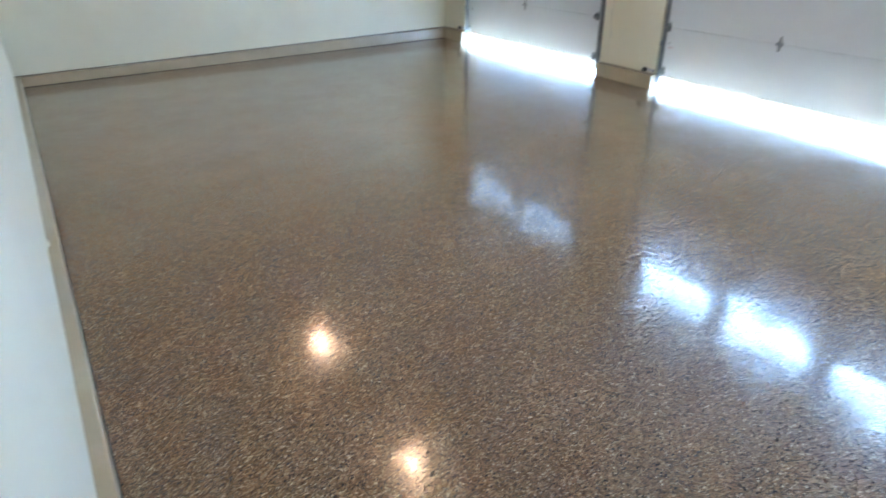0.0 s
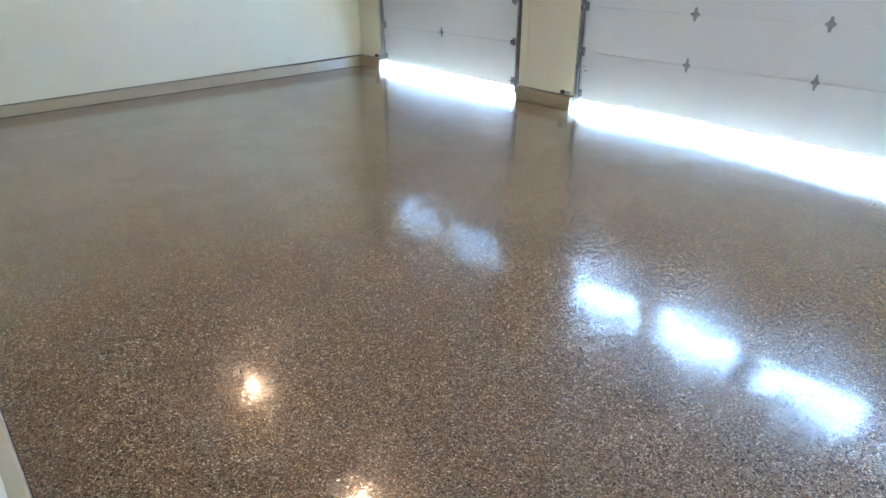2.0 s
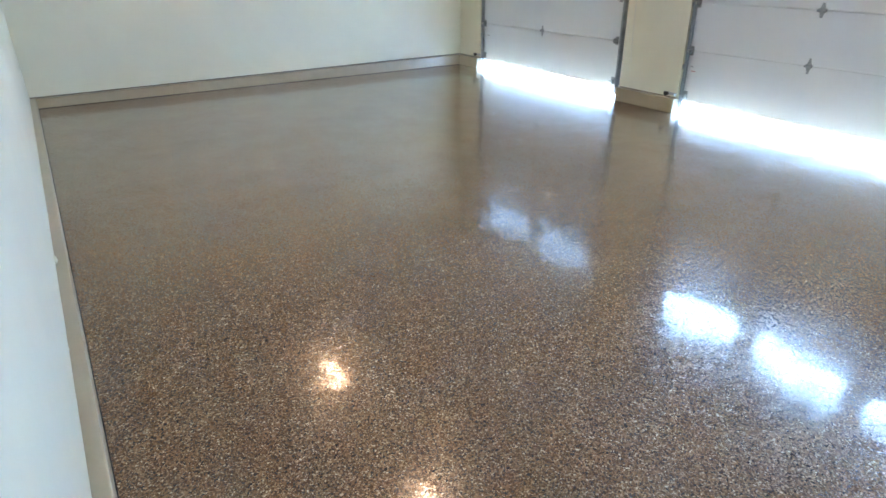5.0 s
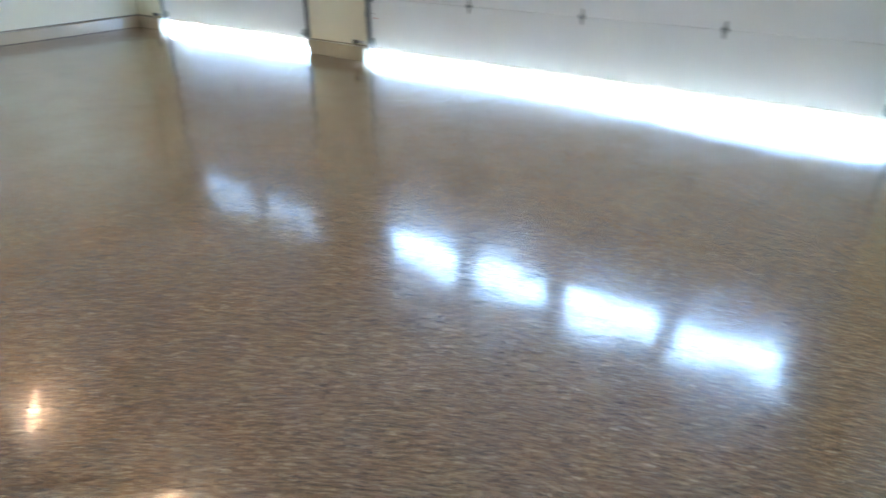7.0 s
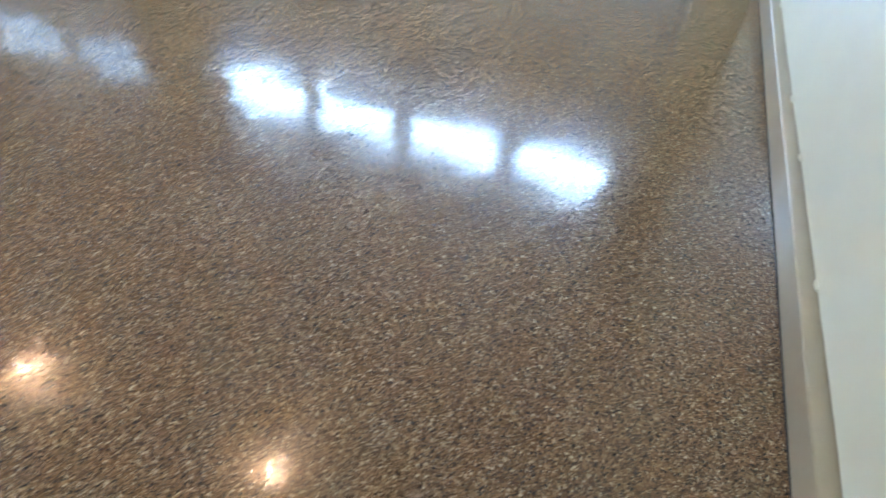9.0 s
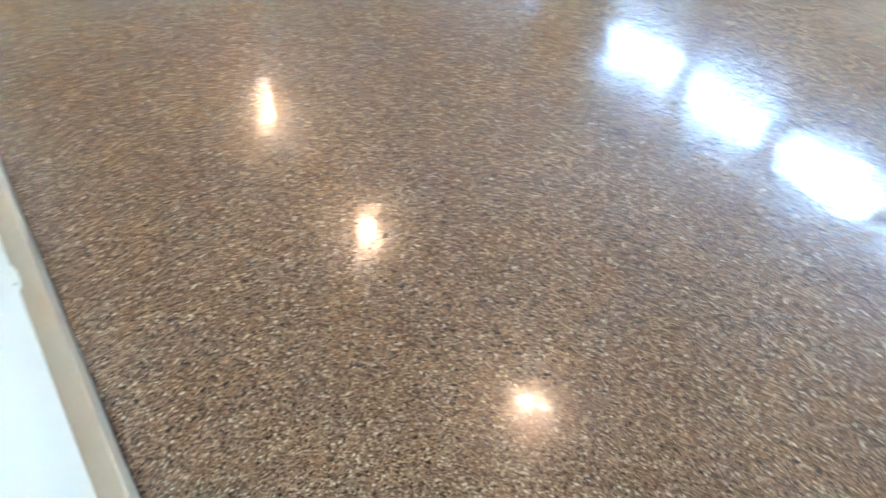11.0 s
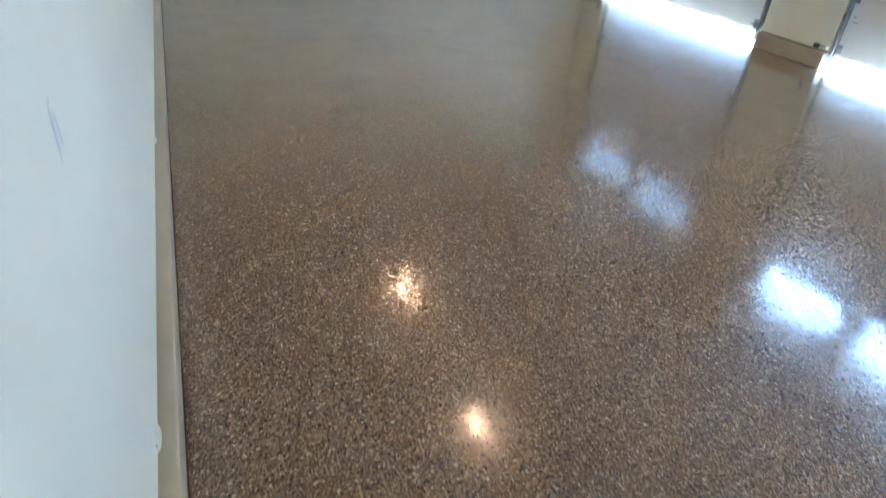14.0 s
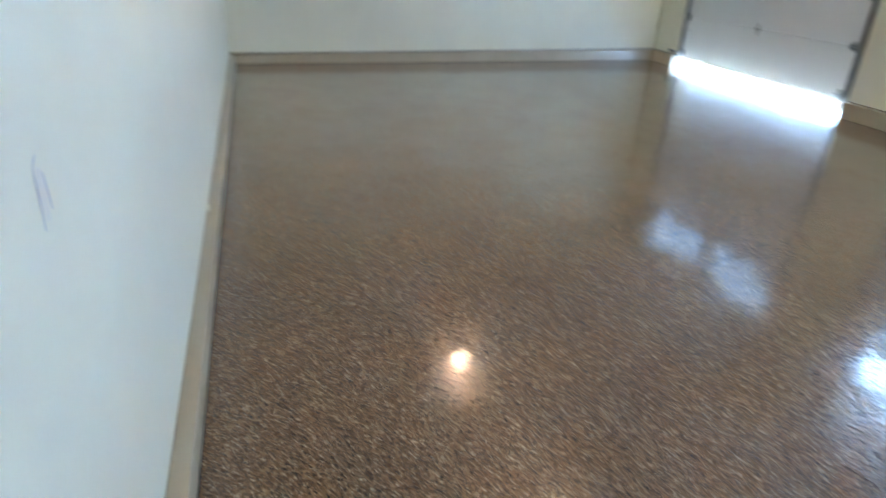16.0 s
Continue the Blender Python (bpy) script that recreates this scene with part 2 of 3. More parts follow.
def prism(bm, outline, axis, lo, hi):
    """Pulls a flat outline of (u, v) along an axis: x takes (y, z), y takes (x, z), z takes (x, y)."""
    def at(u, v, w):
        return {"x": (w, u, v), "y": (u, w, v), "z": (u, v, w)}[axis]
    a = [bm.verts.new(at(u, v, lo)) for u, v in outline]
    b = [bm.verts.new(at(u, v, hi)) for u, v in outline]
    n = len(outline)
    for i in range(n):
        bm.faces.new((a[i], a[(i + 1) % n], b[(i + 1) % n], b[i]))
    bm.faces.new(list(reversed(a)))
    bm.faces.new(b)


def mesh_of(name, bm, mat, smooth=False):
    bmesh.ops.recalc_face_normals(bm, faces=bm.faces)
    me = bpy.data.meshes.new(name)
    bm.to_mesh(me)
    bm.free()
    me.materials.append(mat)
    if smooth:
        for p in me.polygons:
            p.use_smooth = True
        me.set_sharp_from_angle(angle=radians(35))
    return me


def part(name, bm, mat, parent, label="", smooth=False):
    ob = new(name, mesh_of(name, bm, mat, smooth))
    ob.parent = parent
    return tagged(ob, label)


def structure(name, bm, mat, label, category):
    return tagged(new(name, mesh_of(name, bm, mat)), label, category, kind="structure")


# ---- the plan: metres ----
WEST, NORTH, SOUTH, EAST = -5.69, 4.03, -5.28, 0.05      # inner faces of the wallboard
PROUD, STEM_H = 0.053, 0.150                             # the stem wall stands out under the wallboard
BOARD_Z, CEILING_Z = 0.160, 2.82
WIDE = (-4.88, 0.0)                                      # the two door openings along the door wall
NARROW = (0.80, 3.52)
LIFT, SECTION, TOP_SECTION = 0.181, 0.455, 0.510         # lower hinge line less one section; heights of a section and of the windowed one
SEAL_Z = 0.118                                           # the doors stand a little open: underside of their seals

SLOPE = 0.0070                                           # the floor falls towards the doors


def floor_z(x):
    return SLOPE * (0.20 - x)


bm = bmesh.new()
box(bm, WEST - 0.10, 0.20, SOUTH - 0.10, NORTH + 0.10, -0.15, 0.0)
for v in bm.verts:
    if v.co.z > -0.1:
        v.co.z = floor_z(v.co.x)
structure("floor", bm, MAT_FLOOR, "glossy brown flake-coated concrete garage floor", "floor")

bm = bmesh.new()
bmesh.ops.create_circle(bm, cap_ends=True, segments=96, radius=900, matrix=Matrix.Translation((0, 0, -0.16)))
structure("ground", bm, MAT_GROUND, "flat dry lawn round the garage", "ground")
bm = bmesh.new()
box(bm, 0.203, 9.0, -5.6, 4.4, -0.155, -0.006, 0.003, 1)
structure("driveway", bm, MAT_CONCRETE, "pale sunlit concrete driveway outside the doors", "driveway")

# wallboard inside and an outer skin behind it
T, SKIN = 0.10, 0.14


def wall(name, inner, outer, label):
    bm = bmesh.new()
    for b in inner:
        box(bm, *b)
    ob = structure(name, bm, MAT_WALL, label, "wall")
    bm = bmesh.new()
    for b in outer:
        box(bm, *b)
    part("outer_skin", bm, MAT_STUCCO, ob, "tan outer stucco skin")
    return ob


C = CEILING_Z
wall_west = wall("wall_west", [(WEST - T, WEST, SOUTH, NORTH, BOARD_Z, C)],
                 [(WEST - SKIN, WEST - T, SOUTH - SKIN, NORTH + SKIN, -0.15, C)], "long white painted wallboard garage wall with pen scuffs")
wall_north = wall("wall_north", [(WEST, EAST, NORTH, NORTH + T, BOARD_Z, C)],
                  [(WEST - T, 0.30, NORTH + T, NORTH + SKIN, -0.15, C)], "white painted wallboard end wall")
wall_south = wall("wall_south", [(WEST, EAST, SOUTH - T, SOUTH, BOARD_Z, C)],
                  [(WEST - T, 0.30, SOUTH - SKIN, SOUTH - T, -0.15, C)], "white painted wallboard end wall with chipped lower edge")
HEAD = 2.56
wall_east = wall("wall_east",
                 [(EAST, 0.17, NARROW[1], NORTH, BOARD_Z, C), (EAST, 0.17, WIDE[1], NARROW[0], BOARD_Z, C), (EAST, 0.17, SOUTH, WIDE[0], BOARD_Z, C),
                  (EAST, 0.17, NARROW[0], NARROW[1], HEAD, C), (EAST, 0.17, WIDE[0], WIDE[1], HEAD, C)],
                 [(0.17, 0.30, NARROW[1], NORTH + T, 0.001, C), (0.17, 0.30, WIDE[1], NARROW[0], 0.001, C), (0.17, 0.30, SOUTH - T, WIDE[0], 0.001, C),
                  (0.17, 0.30, NARROW[0], NARROW[1], 2.50, C), (0.17, 0.30, WIDE[0], WIDE[1], 2.50, C)],
                 "cream-white wallboard wall with two garage door openings")

bm = bmesh.new()
box(bm, WEST - SKIN, 0.30, SOUTH - SKIN, NORTH + SKIN, C, C + 0.15)
structure("ceiling", bm, MAT_CEIL, "white painted wallboard garage ceiling", "ceiling")


# stem wall: coated concrete that stands proud below the wallboard, with a dark joint above it
def stem(name, x0, x1, y0, y1, label):
    bm = bmesh.new()
    box(bm, x0, x1, y0, y1, 0.001, STEM_H, 0.006, 2)
    return structure(name, bm, MAT_STEM, label, "stem wall")


STEM_LABEL = "tan coated concrete stem wall below the wallboard"
stem("stem_wall_west", WEST - 0.095, WEST + PROUD, SOUTH + PROUD + 0.001, NORTH - PROUD - 0.001, STEM_LABEL)
stem("stem_wall_north", WEST - 0.095, EAST - PROUD - 0.001, NORTH - PROUD, NORTH + 0.095, STEM_LABEL)
stem("stem_wall_south", WEST - 0.095, EAST - PROUD - 0.001, SOUTH - 0.095, SOUTH + PROUD, STEM_LABEL)
stem("stem_wall_east_1", EAST - PROUD, 0.168, NARROW[1], NORTH + 0.095, STEM_LABEL + " beside a door")
stem("stem_wall_east_2", EAST - PROUD, 0.168, WIDE[1], NARROW[0], STEM_LABEL + " between the two doors")
stem("stem_wall_east_3", EAST - PROUD, 0.168, SOUTH - 0.095, WIDE[0], STEM_LABEL + " beside a door")

for name, dims in (("sill_plate_west", (WEST - 0.09, WEST - 0.012, SOUTH, NORTH)), ("sill_plate_north", (WEST, EAST, NORTH + 0.012, NORTH + 0.09)),
                   ("sill_plate_south", (WEST, EAST, SOUTH - 0.09, SOUTH - 0.012)), ("sill_plate_east", (EAST + 0.012, 0.16, 0.003, 0.797))):
    bm = bmesh.new()
    box(bm, *dims, STEM_H + 0.0005, BOARD_Z - 0.0005)
    structure(name, bm, MAT_GAP, "dark timber plate in the joint under the wallboard", "trim")


# thin black strips drawn as the shadow line where the stem wall meets the floor
for name, dims in (("floor_joint_shade_west", (WEST + PROUD, WEST + PROUD + 0.004, SOUTH + PROUD + 0.008, NORTH - PROUD - 0.008)),
                   ("floor_joint_shade_north", (WEST + PROUD, EAST - PROUD - 0.002, NORTH - PROUD - 0.004, NORTH - PROUD)),
                   ("floor_joint_shade_south", (WEST + PROUD, EAST - PROUD - 0.002, SOUTH + PROUD, SOUTH + PROUD + 0.004))):
    bm = bmesh.new()
    box(bm, *dims, 0.0005, 0.004)
    for v in bm.verts:
        v.co.z += floor_z(v.co.x)
    structure(name, bm, MAT_JOINT_SHADE, "dark strip drawn as the shadow line between stem wall and floor", "trim")


# ---- garage doors ----
DOOR_X0, DOOR_X1 = 0.115, 0.155       # inner and outer face of the door leaf
LOW_HINGE, HIGH_HINGE = 0.150, 0.034  # edge hinges in from the leaf's ends
LOW_TRACK, HIGH_TRACK = 0.070, 0.026  # tracks in from the jambs
PANE_Z = (2.030, 2.470)


def hinge(parent, y, z, tall):
    bm = bmesh.new()
    x = DOOR_X0
    w, h = (0.030, 0.066) if tall else (0.038, 0.060)
    for s in (-1, 1):
        prism(bm, [(y - w, z + s * 0.010), (y + w, z + s * 0.010), (y + w * 0.5, z + s * h * 0.34), (y + w * 0.26, z + s * h), (y - w * 0.26, z + s * h), (y - w * 0.5, z + s * h * 0.34)],
              "x", x - 0.004, x)
        for k in (-0.5, 0.5):
            rod(bm, (x - 0.009, y + k * w * 0.5, z + s * h * 0.5), (x - 0.003, y + k * w * 0.5, z + s * h * 0.5), 0.005, sides=8)
    ob = part("hinge", bm, MAT_HINGE, parent, "grey zinc hinge plate", True)
    bm = bmesh.new()
    rod(bm, (x - 0.011, y - w * 1.05, z), (x - 0.011, y + w * 1.05, z), 0.011, sides=12)
    part("hinge_pin", bm, MAT_STEEL, ob, "", True)


def edge_hinge(parent, y, z, side, reach):
    """Roller hinge near a door's edge; side +1: the track lies towards +y, reach away."""
    bm = bmesh.new()
    x = DOOR_X0
    box(bm, x - 0.004, x, y - 0.022, y + 0.026, z - 0.045, z + 0.045, 0.002, 1)
    box(bm, x - 0.045, x - 0.003, y - 0.020, y - 0.016, z - 0.025, z + 0.025, 0.001, 1)
    box(bm, x - 0.045, x - 0.003, y + 0.016, y + 0.020, z - 0.025, z + 0.025, 0.001, 1)
    rod(bm, (x - 0.036, y - 0.028, z), (x - 0.036, y + 0.028, z), 0.009, sides=12)
    ob = part("roller_hinge", bm, MAT_HINGE, parent, "grey steel roller hinge", True)
    bm = bmesh.new()
    rod(bm, (x - 0.036, y, z), (x - 0.036, y + side * (reach - 0.006), z), 0.005, sides=10)
    part("roller_stem", bm, MAT_STEEL, ob, "", True)
    bm = bmesh.new()
    rod(bm, (x - 0.036, y + side * (reach - 0.007), z), (x - 0.036, y + side * (reach + 0.007), z), 0.014, sides=20)
    part("roller", bm, MAT_NYLON, ob, "white nylon roller", True)


def garage_door(y0, y1, stiles, panes, label):
    """A sectional door between y0 and y1, with hinge stiles and top panes at the given places along it."""
    door = tagged(new("garage_door"), label, "garage door", "garage doors")
    door.location = (DOOR_X0, (y0 + y1) / 2, 0)
    mid = Matrix.Translation(-door.location)
    a, b = y0 + 0.008, y1 - 0.008
    x0, x1 = DOOR_X0, DOOR_X1
    for k in range(5):
        z0 = LIFT + k * SECTION + 0.003 if k else SEAL_Z + 0.030
        z1 = LIFT + (k + 1) * SECTION - 0.003 if k < 4 else LIFT + 4 * SECTION + TOP_SECTION
        bm = bmesh.new()
        if k < 4:
            box(bm, x0, x1, a, b, z0, z1, 0.004, 2)
            box(bm, x0 + 0.010, x1 - 0.010, a, b, z1 - 0.004, z1 + 0.005)
            # shallow stiles folded round the section
            for y in (a, *stiles, b):
                lo, hi = max(a, y - 0.032), min(b, y + 0.032)
                box(bm, x0 - 0.0012, x0 + 0.004, lo + 0.002, hi - 0.002, z0 + 0.006, z1 - 0.006, 0.0008, 1)
        else:
            w0, w1 = PANE_Z
            box(bm, x0, x1, a, b, z0, w0, 0.003, 1)
            box(bm, x0, x1, a, b, w1, z1, 0.003, 1)
            edges = [a, *[e for pair in panes for e in pair], b]
            for lo, hi in zip(edges[::2], edges[1::2]):
                box(bm, x0, x1, lo, hi, w0, w1)
        part("door_section", bm, MAT_DOOR, door, "windowed white steel section" if k == 4 else "", False)
    for lo, hi in panes:
        bm = bmesh.new()
        f = 0.018
        for d in ((lo, hi, w0, w0 + f), (lo, hi, w1 - f, w1), (lo, lo + f, w0 + f, w1 - f), (hi - f, hi, w0 + f, w1 - f)):
            box(bm, x0 - 0.006, x1 + 0.004, d[0] + 0.001, d[1] - 0.001, d[2] + 0.001, d[3] - 0.001, 0.002, 1)
        win = part("window", bm, MAT_NYLON, door, "white framed top window")
        bm = bmesh.new()
        box(bm, x0 + 0.018, x0 + 0.022, lo + f, hi - f, w0 + f, w1 - f)
        pane = part("pane", bm, MAT_GLASS, win, "clear glass pane")
        pane.visible_shadow = False
    low, high = a + LOW_HINGE, b - HIGH_HINGE
    for k in range(1, 5):
        z = LIFT + k * SECTION
        for y in stiles:
            hinge(door, y, z, k % 2 == 1)
        edge_hinge(door, low, z, -1, low - (y0 + LOW_TRACK))
        edge_hinge(door, high, z, 1, (y1 - HIGH_TRACK) - high)
    for y, s in ((low, -1), (high, 1)):
        bm = bmesh.new()
        z = SEAL_Z + 0.034
        box(bm, x0 - 0.004, x0, y - 0.030, y + 0.030, z, z + 0.080, 0.002, 1)
        box(bm, x0 - 0.050, x0 - 0.003, y - 0.028, y - 0.024, z + 0.004, z + 0.055, 0.001, 1)
        rod(bm, (x0 - 0.036, y - 0.030, z + 0.035), (x0 - 0.036, y + 0.030, z + 0.035), 0.006, sides=10)
        part("bottom_bracket", bm, MAT_HINGE, door, "grey steel bottom bracket", True)
    bm = bmesh.new()
    z = SEAL_Z
    prism(bm, [(x0 + 0.004, z + 0.034), (x1 - 0.004, z + 0.034), (x1 - 0.002, z + 0.014), (x1 - 0.012, z), (x0 + 0.012, z), (x0 + 0.002, z + 0.014)],
          "y", a, b)
    part("bottom_seal", bm, MAT_NYLON, door, "pale vinyl bottom seal", True)
    for ob in door.children:
        ob.matrix_parent_inverse = mid
    return door


def door_track(y, side, label):
    """Upright track with its wall angle; side +1: the jamb lies towards +y."""
    tr = tagged(new("door_track"), label, "door track", "door tracks")
    x = DOOR_X0 - 0.036
    z0, z1 = 0.055, 2.46
    s = side
    bm = bmesh.new()
    out = [(x - 0.024, y - s * 0.006), (x - 0.024, y + s * 0.008), (x - 0.016, y + s * 0.014), (x + 0.016, y + s * 0.014), (x + 0.024, y + s * 0.008), (x + 0.024, y - s * 0.006),
           (x + 0.0225, y - s * 0.006), (x + 0.0225, y + s * 0.007), (x + 0.015, y + s * 0.0125), (x - 0.015, y + s * 0.0125), (x - 0.0225, y + s * 0.007), (x - 0.0225, y - s * 0.006)]
    prism(bm, out, "z", z0, z1)
    part("rail", bm, MAT_STEEL, tr, "", True)
    bm = bmesh.new()
    box(bm, x - 0.004, x + 0.030, y + s * 0.0205 if s > 0 else y - 0.0235, y + 0.0235 if s > 0 else y - 0.0205, z0 + 0.10, z1)
    part("wall_angle", bm, MAT_STEEL, tr)
    for k in range(4):
        z = 0.45 + k * 0.6
        bm = bmesh.new()
        box(bm, x - 0.022, x + 0.024, min(y + s * 0.0240, y + s * 0.0275), max(y + s * 0.0240, y + s * 0.0275), z, z + 0.05, 0.001, 1)
        clip = part("track_clip", bm, MAT_HINGE, tr, "bolted clip")
        bm = bmesh.new()
        rod(bm, (x - 0.008, y + s * 0.012, z + 0.025), (x - 0.008, y + s * 0.034, z + 0.025), 0.007, sides=8)
        part("bolt", bm, MAT_STEEL, clip)
    return tr


garage_door(*WIDE, (-3.52, -2.36, -1.23), ((-4.63, -3.69), (-3.51, -2.52), (-2.31, -1.39), (-1.19, -0.22)), "wide white sectional garage door, raised a hand's width off the floor")
garage_door(*NARROW, (2.24,), ((1.07, 2.05), (2.265, 3.285)), "narrow white sectional garage door, raised a hand's width off the floor")
door_track(WIDE[1] - HIGH_TRACK, 1, "dark galvanised upright track beside the wide door")
door_track(WIDE[0] + LOW_TRACK, -1, "dark galvanised upright track beside the wide door")
door_track(NARROW[1] - HIGH_TRACK, 1, "dark galvanised upright track beside the narrow door")
door_track(NARROW[0] + LOW_TRACK, -1, "dark galvanised upright track beside the narrow door")


def safety_sensor(y, side, label):
    """Photo eye on a bracket from the track; side: the way from the track to the wall."""
    s = tagged(new("safety_sensor"), label, "door sensor", "door sensors")
    x, z = EAST - 0.028, 0.192
    bm = bmesh.new()
    box(bm, x - 0.016, x + 0.016, y - 0.022, y + 0.022, z - 0.020, z + 0.020, 0.006, 2)
    eye = part("eye_housing", bm, MAT_BLACK, s, "black plastic eye housing", True)
    bm = bmesh.new()
    rod(bm, (x, y - side * 0.020, z), (x, y - side * 0.030, z), 0.011, 0.009, sides=18)
    part("lens_hood", bm, MAT_BLACK, eye, "", True)
    bm = bmesh.new()
    t = y - side * 0.118
    lo, hi = min(t, y - side * 0.030), max(t, y - side * 0.030)
    box(bm, x + 0.017, x + 0.0195, min(t, y + side * 0.02), max(t, y + side * 0.02), z - 0.014, z + 0.014, 0.001, 1)
    box(bm, x - 0.012, x + 0.017, lo, lo + 0.003, z - 0.014, z + 0.014)
    part("bracket", bm, MAT_GREY, s, "pale grey sheet bracket")
    return s


safety_sensor(WIDE[1] + 0.125, 1, "small black door sensor on a grey bracket beside the wide door")
safety_sensor(WIDE[0] - 0.085, -1, "small black door sensor on a grey bracket beside the wide door")
safety_sensor(NARROW[1] + 0.085, 1, "small black door sensor on a grey bracket beside the narrow door")


# ---- ceiling lamps ----
def ceiling_lamp(x, y):
    lamp = tagged(new("ceiling_lamp"), "bare warm lit bulb in a white porcelain ceiling holder", "ceiling lamp", "ceiling lamps")
    lamp.location = (x, y, C)
    bm = bmesh.new()
    lathe(bm, [(0.058, -0.001), (0.058, -0.010), (0.050, -0.018), (0.030, -0.026), (0.024, -0.040), (0.022, -0.045)], (0, 0, 0))
    holder = part("holder", bm, MAT_PORCELAIN, lamp, "white porcelain holder", True)
    bm = bmesh.new()
    lathe(bm, [(0.012, -0.045), (0.012, -0.056), (0.014, -0.066), (0.018, -0.078), (0.0205, -0.090), (0.019, -0.101), (0.013, -0.109), (0.004, -0.112)], (0, 0, 0))
    part("bulb", bm, MAT_BULB, holder, "glowing warm-white glass bulb", True)
    return lamp


lamp = ceiling_lamp(-3.562, 1.235)
copy_thing(lamp, pose(-3.575, -0.79, C))
copy_thing(lamp, pose(-3.570, -2.985, C))


# ---- small things and traces of use ----
def edge_bead(parent, spot, length, seed, label):
    """Uneven bead of joint compound along a wallboard's lower edge; spot(along, out, z) gives places."""
    bm = bmesh.new()
    n = int(length / 0.035)
    rows = []
    for i in range(n + 1):
        d = length * i / n
        k = noise.noise(Vector((d * 2.3, seed, 0))) + 0.6 * noise.noise(Vector((d * 9.0, seed, 5)))
        low, out = BOARD_Z - 0.0015 - 0.004 * max(0.0, k), 0.0012 + 0.0018 * max(0.0, k)
        rows.append([bm.verts.new(spot(d, o, z)) for o, z in ((-0.004, low), (out, low + 0.001), (out, BOARD_Z + 0.006), (0.0002, BOARD_Z + 0.03), (-0.004, BOARD_Z + 0.03))])
    for a, b in zip(rows, rows[1:]):
        for j in range(5):
            bm.faces.new((a[j], a[(j + 1) % 5], b[(j + 1) % 5], b[j]))
    bm.faces.new(rows[0])
    bm.faces.new(list(reversed(rows[-1])))
    part("edge_bead", bm, MAT_WALL, parent, label, True)


BEAD = "uneven painted bead along the wallboard's lower edge"
edge_bead(wall_west, lambda d, o, z: (WEST + o, SOUTH + 0.1 + d, z), NORTH - SOUTH - 0.15, 1.7, BEAD)
edge_bead(wall_south, lambda d, o, z: (WEST + 0.1 + d, SOUTH + o, z), EAST - WEST - 0.2, 8.3, BEAD)


def lump(parent, name, centre, size, mat, label, seed):
    """A rough little blob, flattened to size."""
    bm = bmesh.new()
    bmesh.ops.create_icosphere(bm, subdivisions=2, radius=1.0)
    for v in bm.verts:
        k = 1 + 0.35 * noise.noise(v.co * 1.4 + Vector((seed * 3.1, seed, 0)))
        v.co = Vector([c + q * k * d for c, q, d in zip(centre, v.co, size)])
    return part(name, bm, mat, parent, label, True)


LUMP = "dried white joint compound at the wallboard's lower edge"
for i, (y, w, h) in enumerate(((-0.69, 0.035, 0.018), (-2.70, 0.050, 0.016), (0.02, 0.020, 0.008), (1.45, 0.025, 0.006), (-1.62, 0.018, 0.006))):
    lump(wall_west, "compound_lump", (WEST - 0.001, y, BOARD_Z + 0.003), (h * 0.9, w, h), MAT_WALL, LUMP, i)
for i, (x, w, h) in enumerate(((-2.37, 0.035, 0.018), (-2.87, 0.030, 0.008), (-1.20, 0.026, 0.012), (-3.60, 0.030, 0.007))):
    lump(wall_south, "compound_lump", (x, SOUTH + 0.001, BOARD_Z + 0.003), (w, 0.010, h), MAT_WALL, LUMP, i + 7)
lump(wall_west, "nick", (WEST + 0.0005, -2.735, BOARD_Z + 0.012), (0.003, 0.004, 0.008), MAT_GAP, "small dark nick in the wallboard", 20)


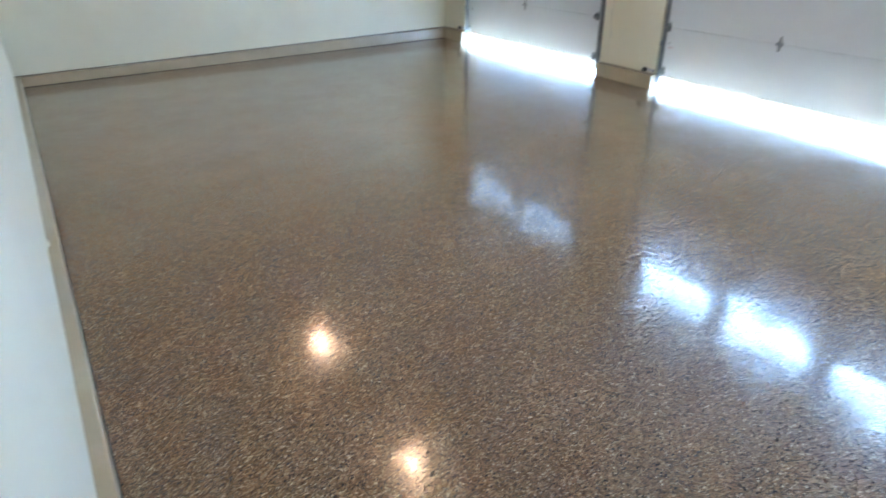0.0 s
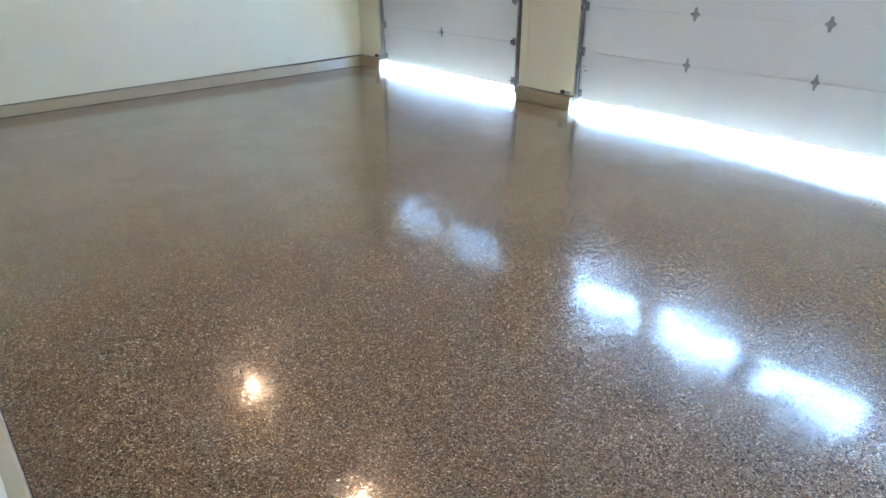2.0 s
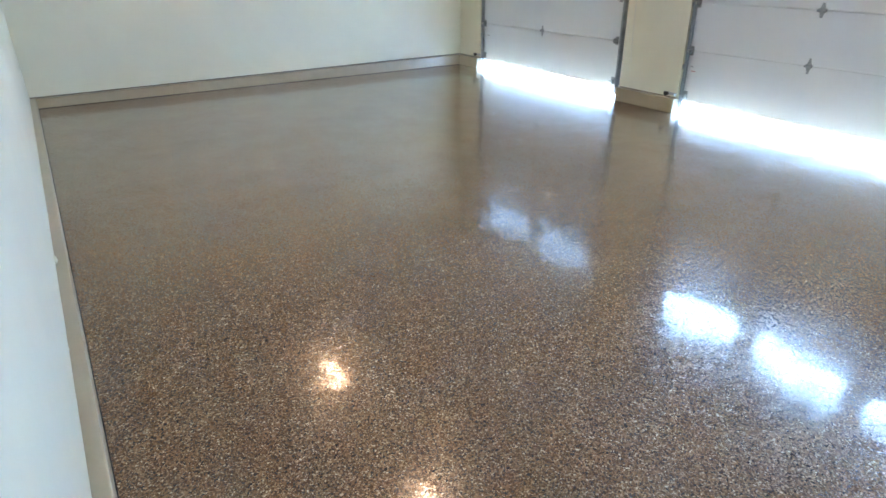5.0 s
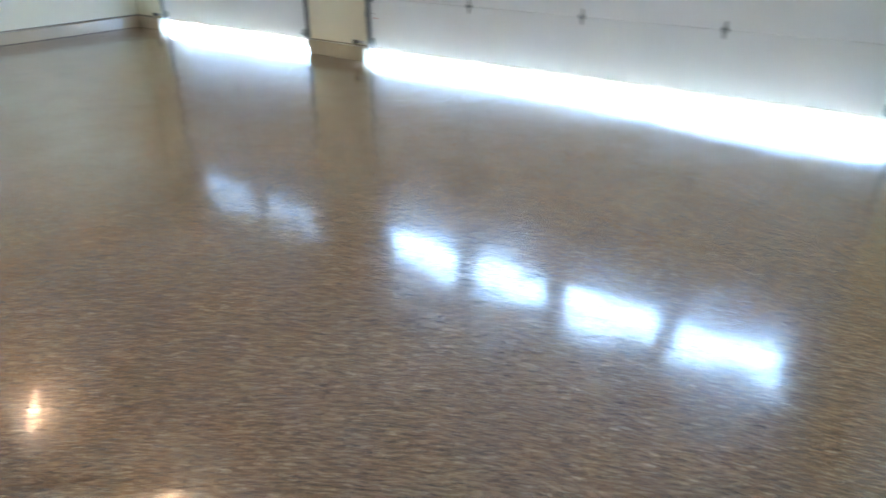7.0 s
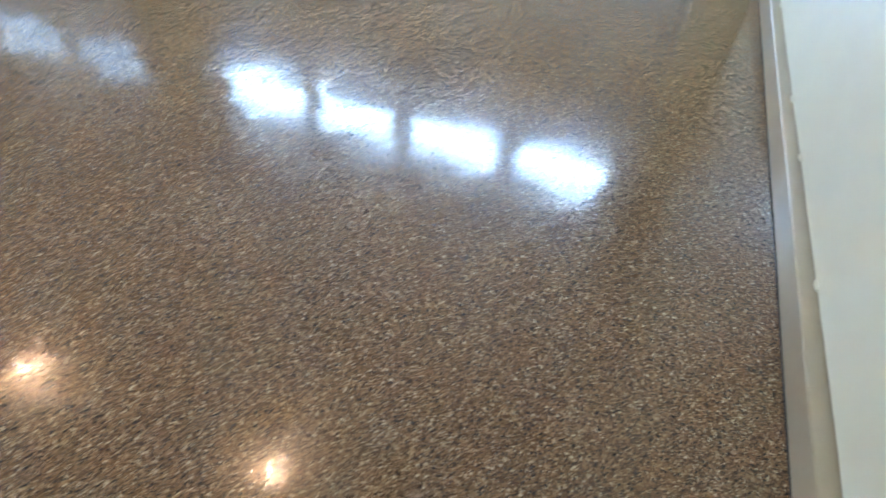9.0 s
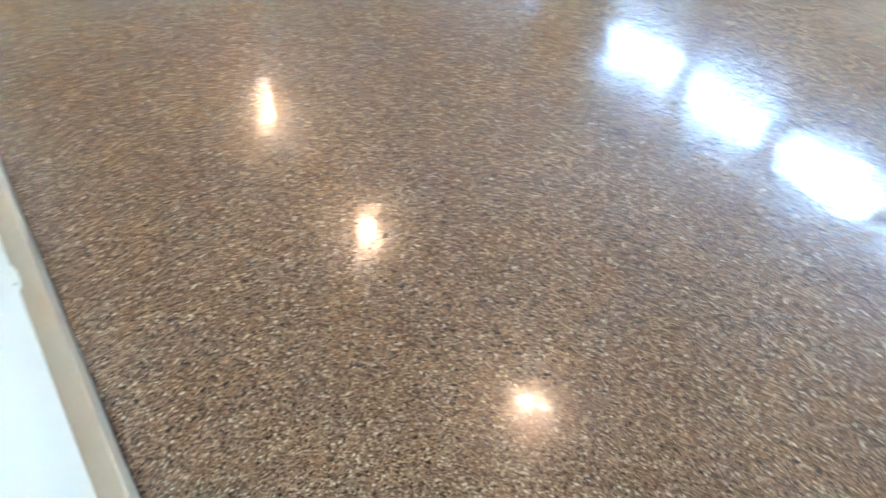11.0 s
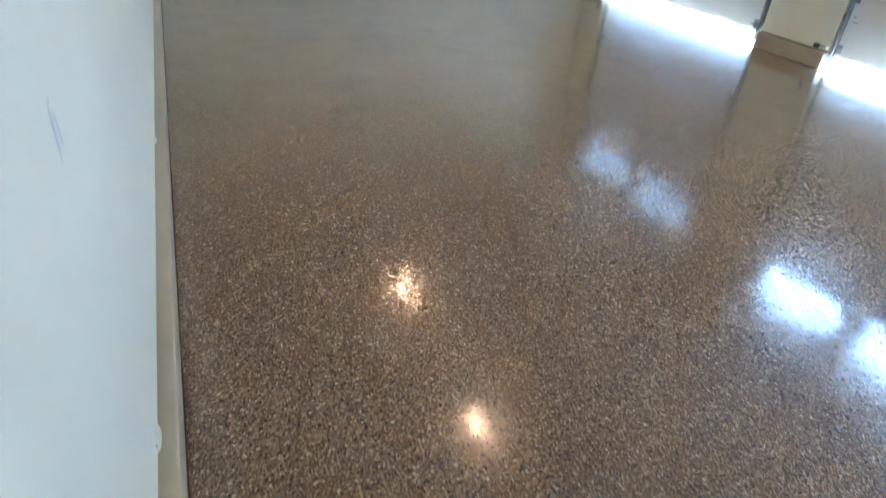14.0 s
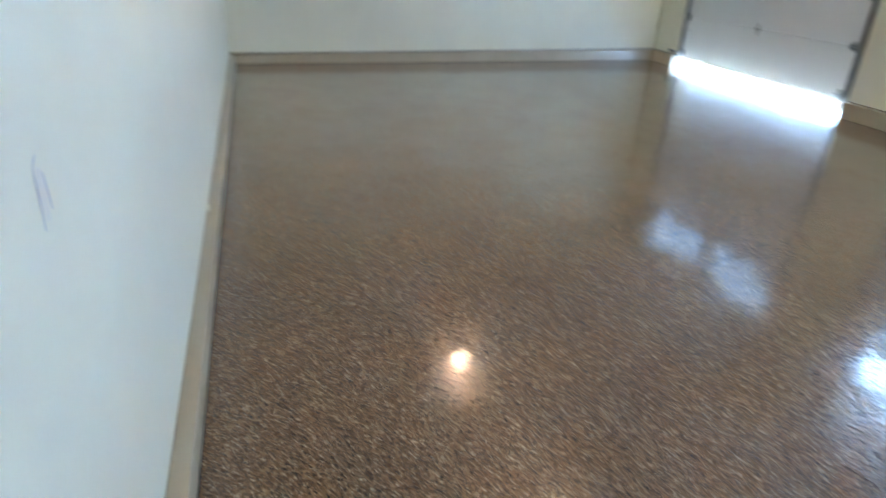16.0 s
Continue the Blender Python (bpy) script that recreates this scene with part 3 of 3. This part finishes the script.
def scuff(points, width, mat=None, lift=0.0008):
    """A thin rubbed line on the long wall through (y, z) points."""
    bm = bmesh.new()
    rows = []
    n = len(points)
    for i, (y, z) in enumerate(points):
        y1, z1 = points[min(i + 1, n - 1)]
        y0, z0 = points[max(i - 1, 0)]
        d = Vector((y1 - y0, z1 - z0)).normalized()
        w = width * (0.45 + 0.55 * math.sin(math.pi * (0.12 + 0.76 * i / (n - 1))))
        rows.append([bm.verts.new((WEST + lift, y - d.y * w * s, z + d.x * w * s)) for s in (-0.5, 0.5)])
    for a, b in zip(rows, rows[1:]):
        bm.faces.new((a[0], a[1], b[1], b[0]))
    part("scuff_mark", bm, mat or MAT_PEN, wall_west, "pale rubbed smear" if mat else "thin blue-grey rubbed line")


def between(a, b, n, bow):
    return [(a[0] + (b[0] - a[0]) * i / n + bow * math.sin(math.pi * i / n), a[1] + (b[1] - a[1]) * i / n) for i in range(n + 1)]


scuff(between((-2.772, 1.083), (-2.786, 0.991), 10, 0.002), 0.0065)
scuff(between((-2.738, 1.066), (-2.737, 1.006), 8, 0.001), 0.0065)
scuff(between((-2.753, 1.078), (-2.762, 0.998), 8, 0.001), 0.030, MAT_SMEAR, 0.0004)
scuff(between((-2.772, 1.083), (-2.748, 1.096), 4, 0.0), 0.004)

# stickers with small print at the doors' edges, drawn as bars
def print_bars(y, z, name, bars):
    st = tagged(new(name), "small printed maker's marks on a door section, worn bars", "sticker", "door stickers")
    st.location = (DOOR_X0, y, z)
    for dy, dz, w, h, mat in bars:
        bm = bmesh.new()
        box(bm, -0.0022, -0.0014, dy - w / 2, dy + w / 2, dz - h / 2, dz + h / 2)
        part("bar", bm, mat, st)


print_bars(-0.095, 0.438, "sticker", ((0.0, 0.0, 0.05, 0.008, MAT_RED), (0.025, 0.045, 0.028, 0.006, MAT_INK)))
print_bars(3.395, 0.430, "sticker", ((0.0, 0.045, 0.040, 0.006, MAT_INK),))

# a thin cord down the face of the pier
cu = bpy.data.curves.new("wire_cord", "CURVE")
cu.dimensions, cu.bevel_depth, cu.bevel_resolution = "3D", 0.0022, 2
sp = cu.splines.new("POLY")
pts = [(EAST - 0.003, 0.715 - 0.045 * (1 - k / 12) ** 2 + 0.006 * math.sin(k * 0.9), 0.44 + k * 0.17) for k in range(15)]
sp.points.add(len(pts) - 1)
for q, c in zip(sp.points, pts):
    q.co = (*c, 1)
cu.materials.append(MAT_NYLON)
tagged(new("wire_cord", cu), "thin pale cord hanging down the wallboard pier", "cord")
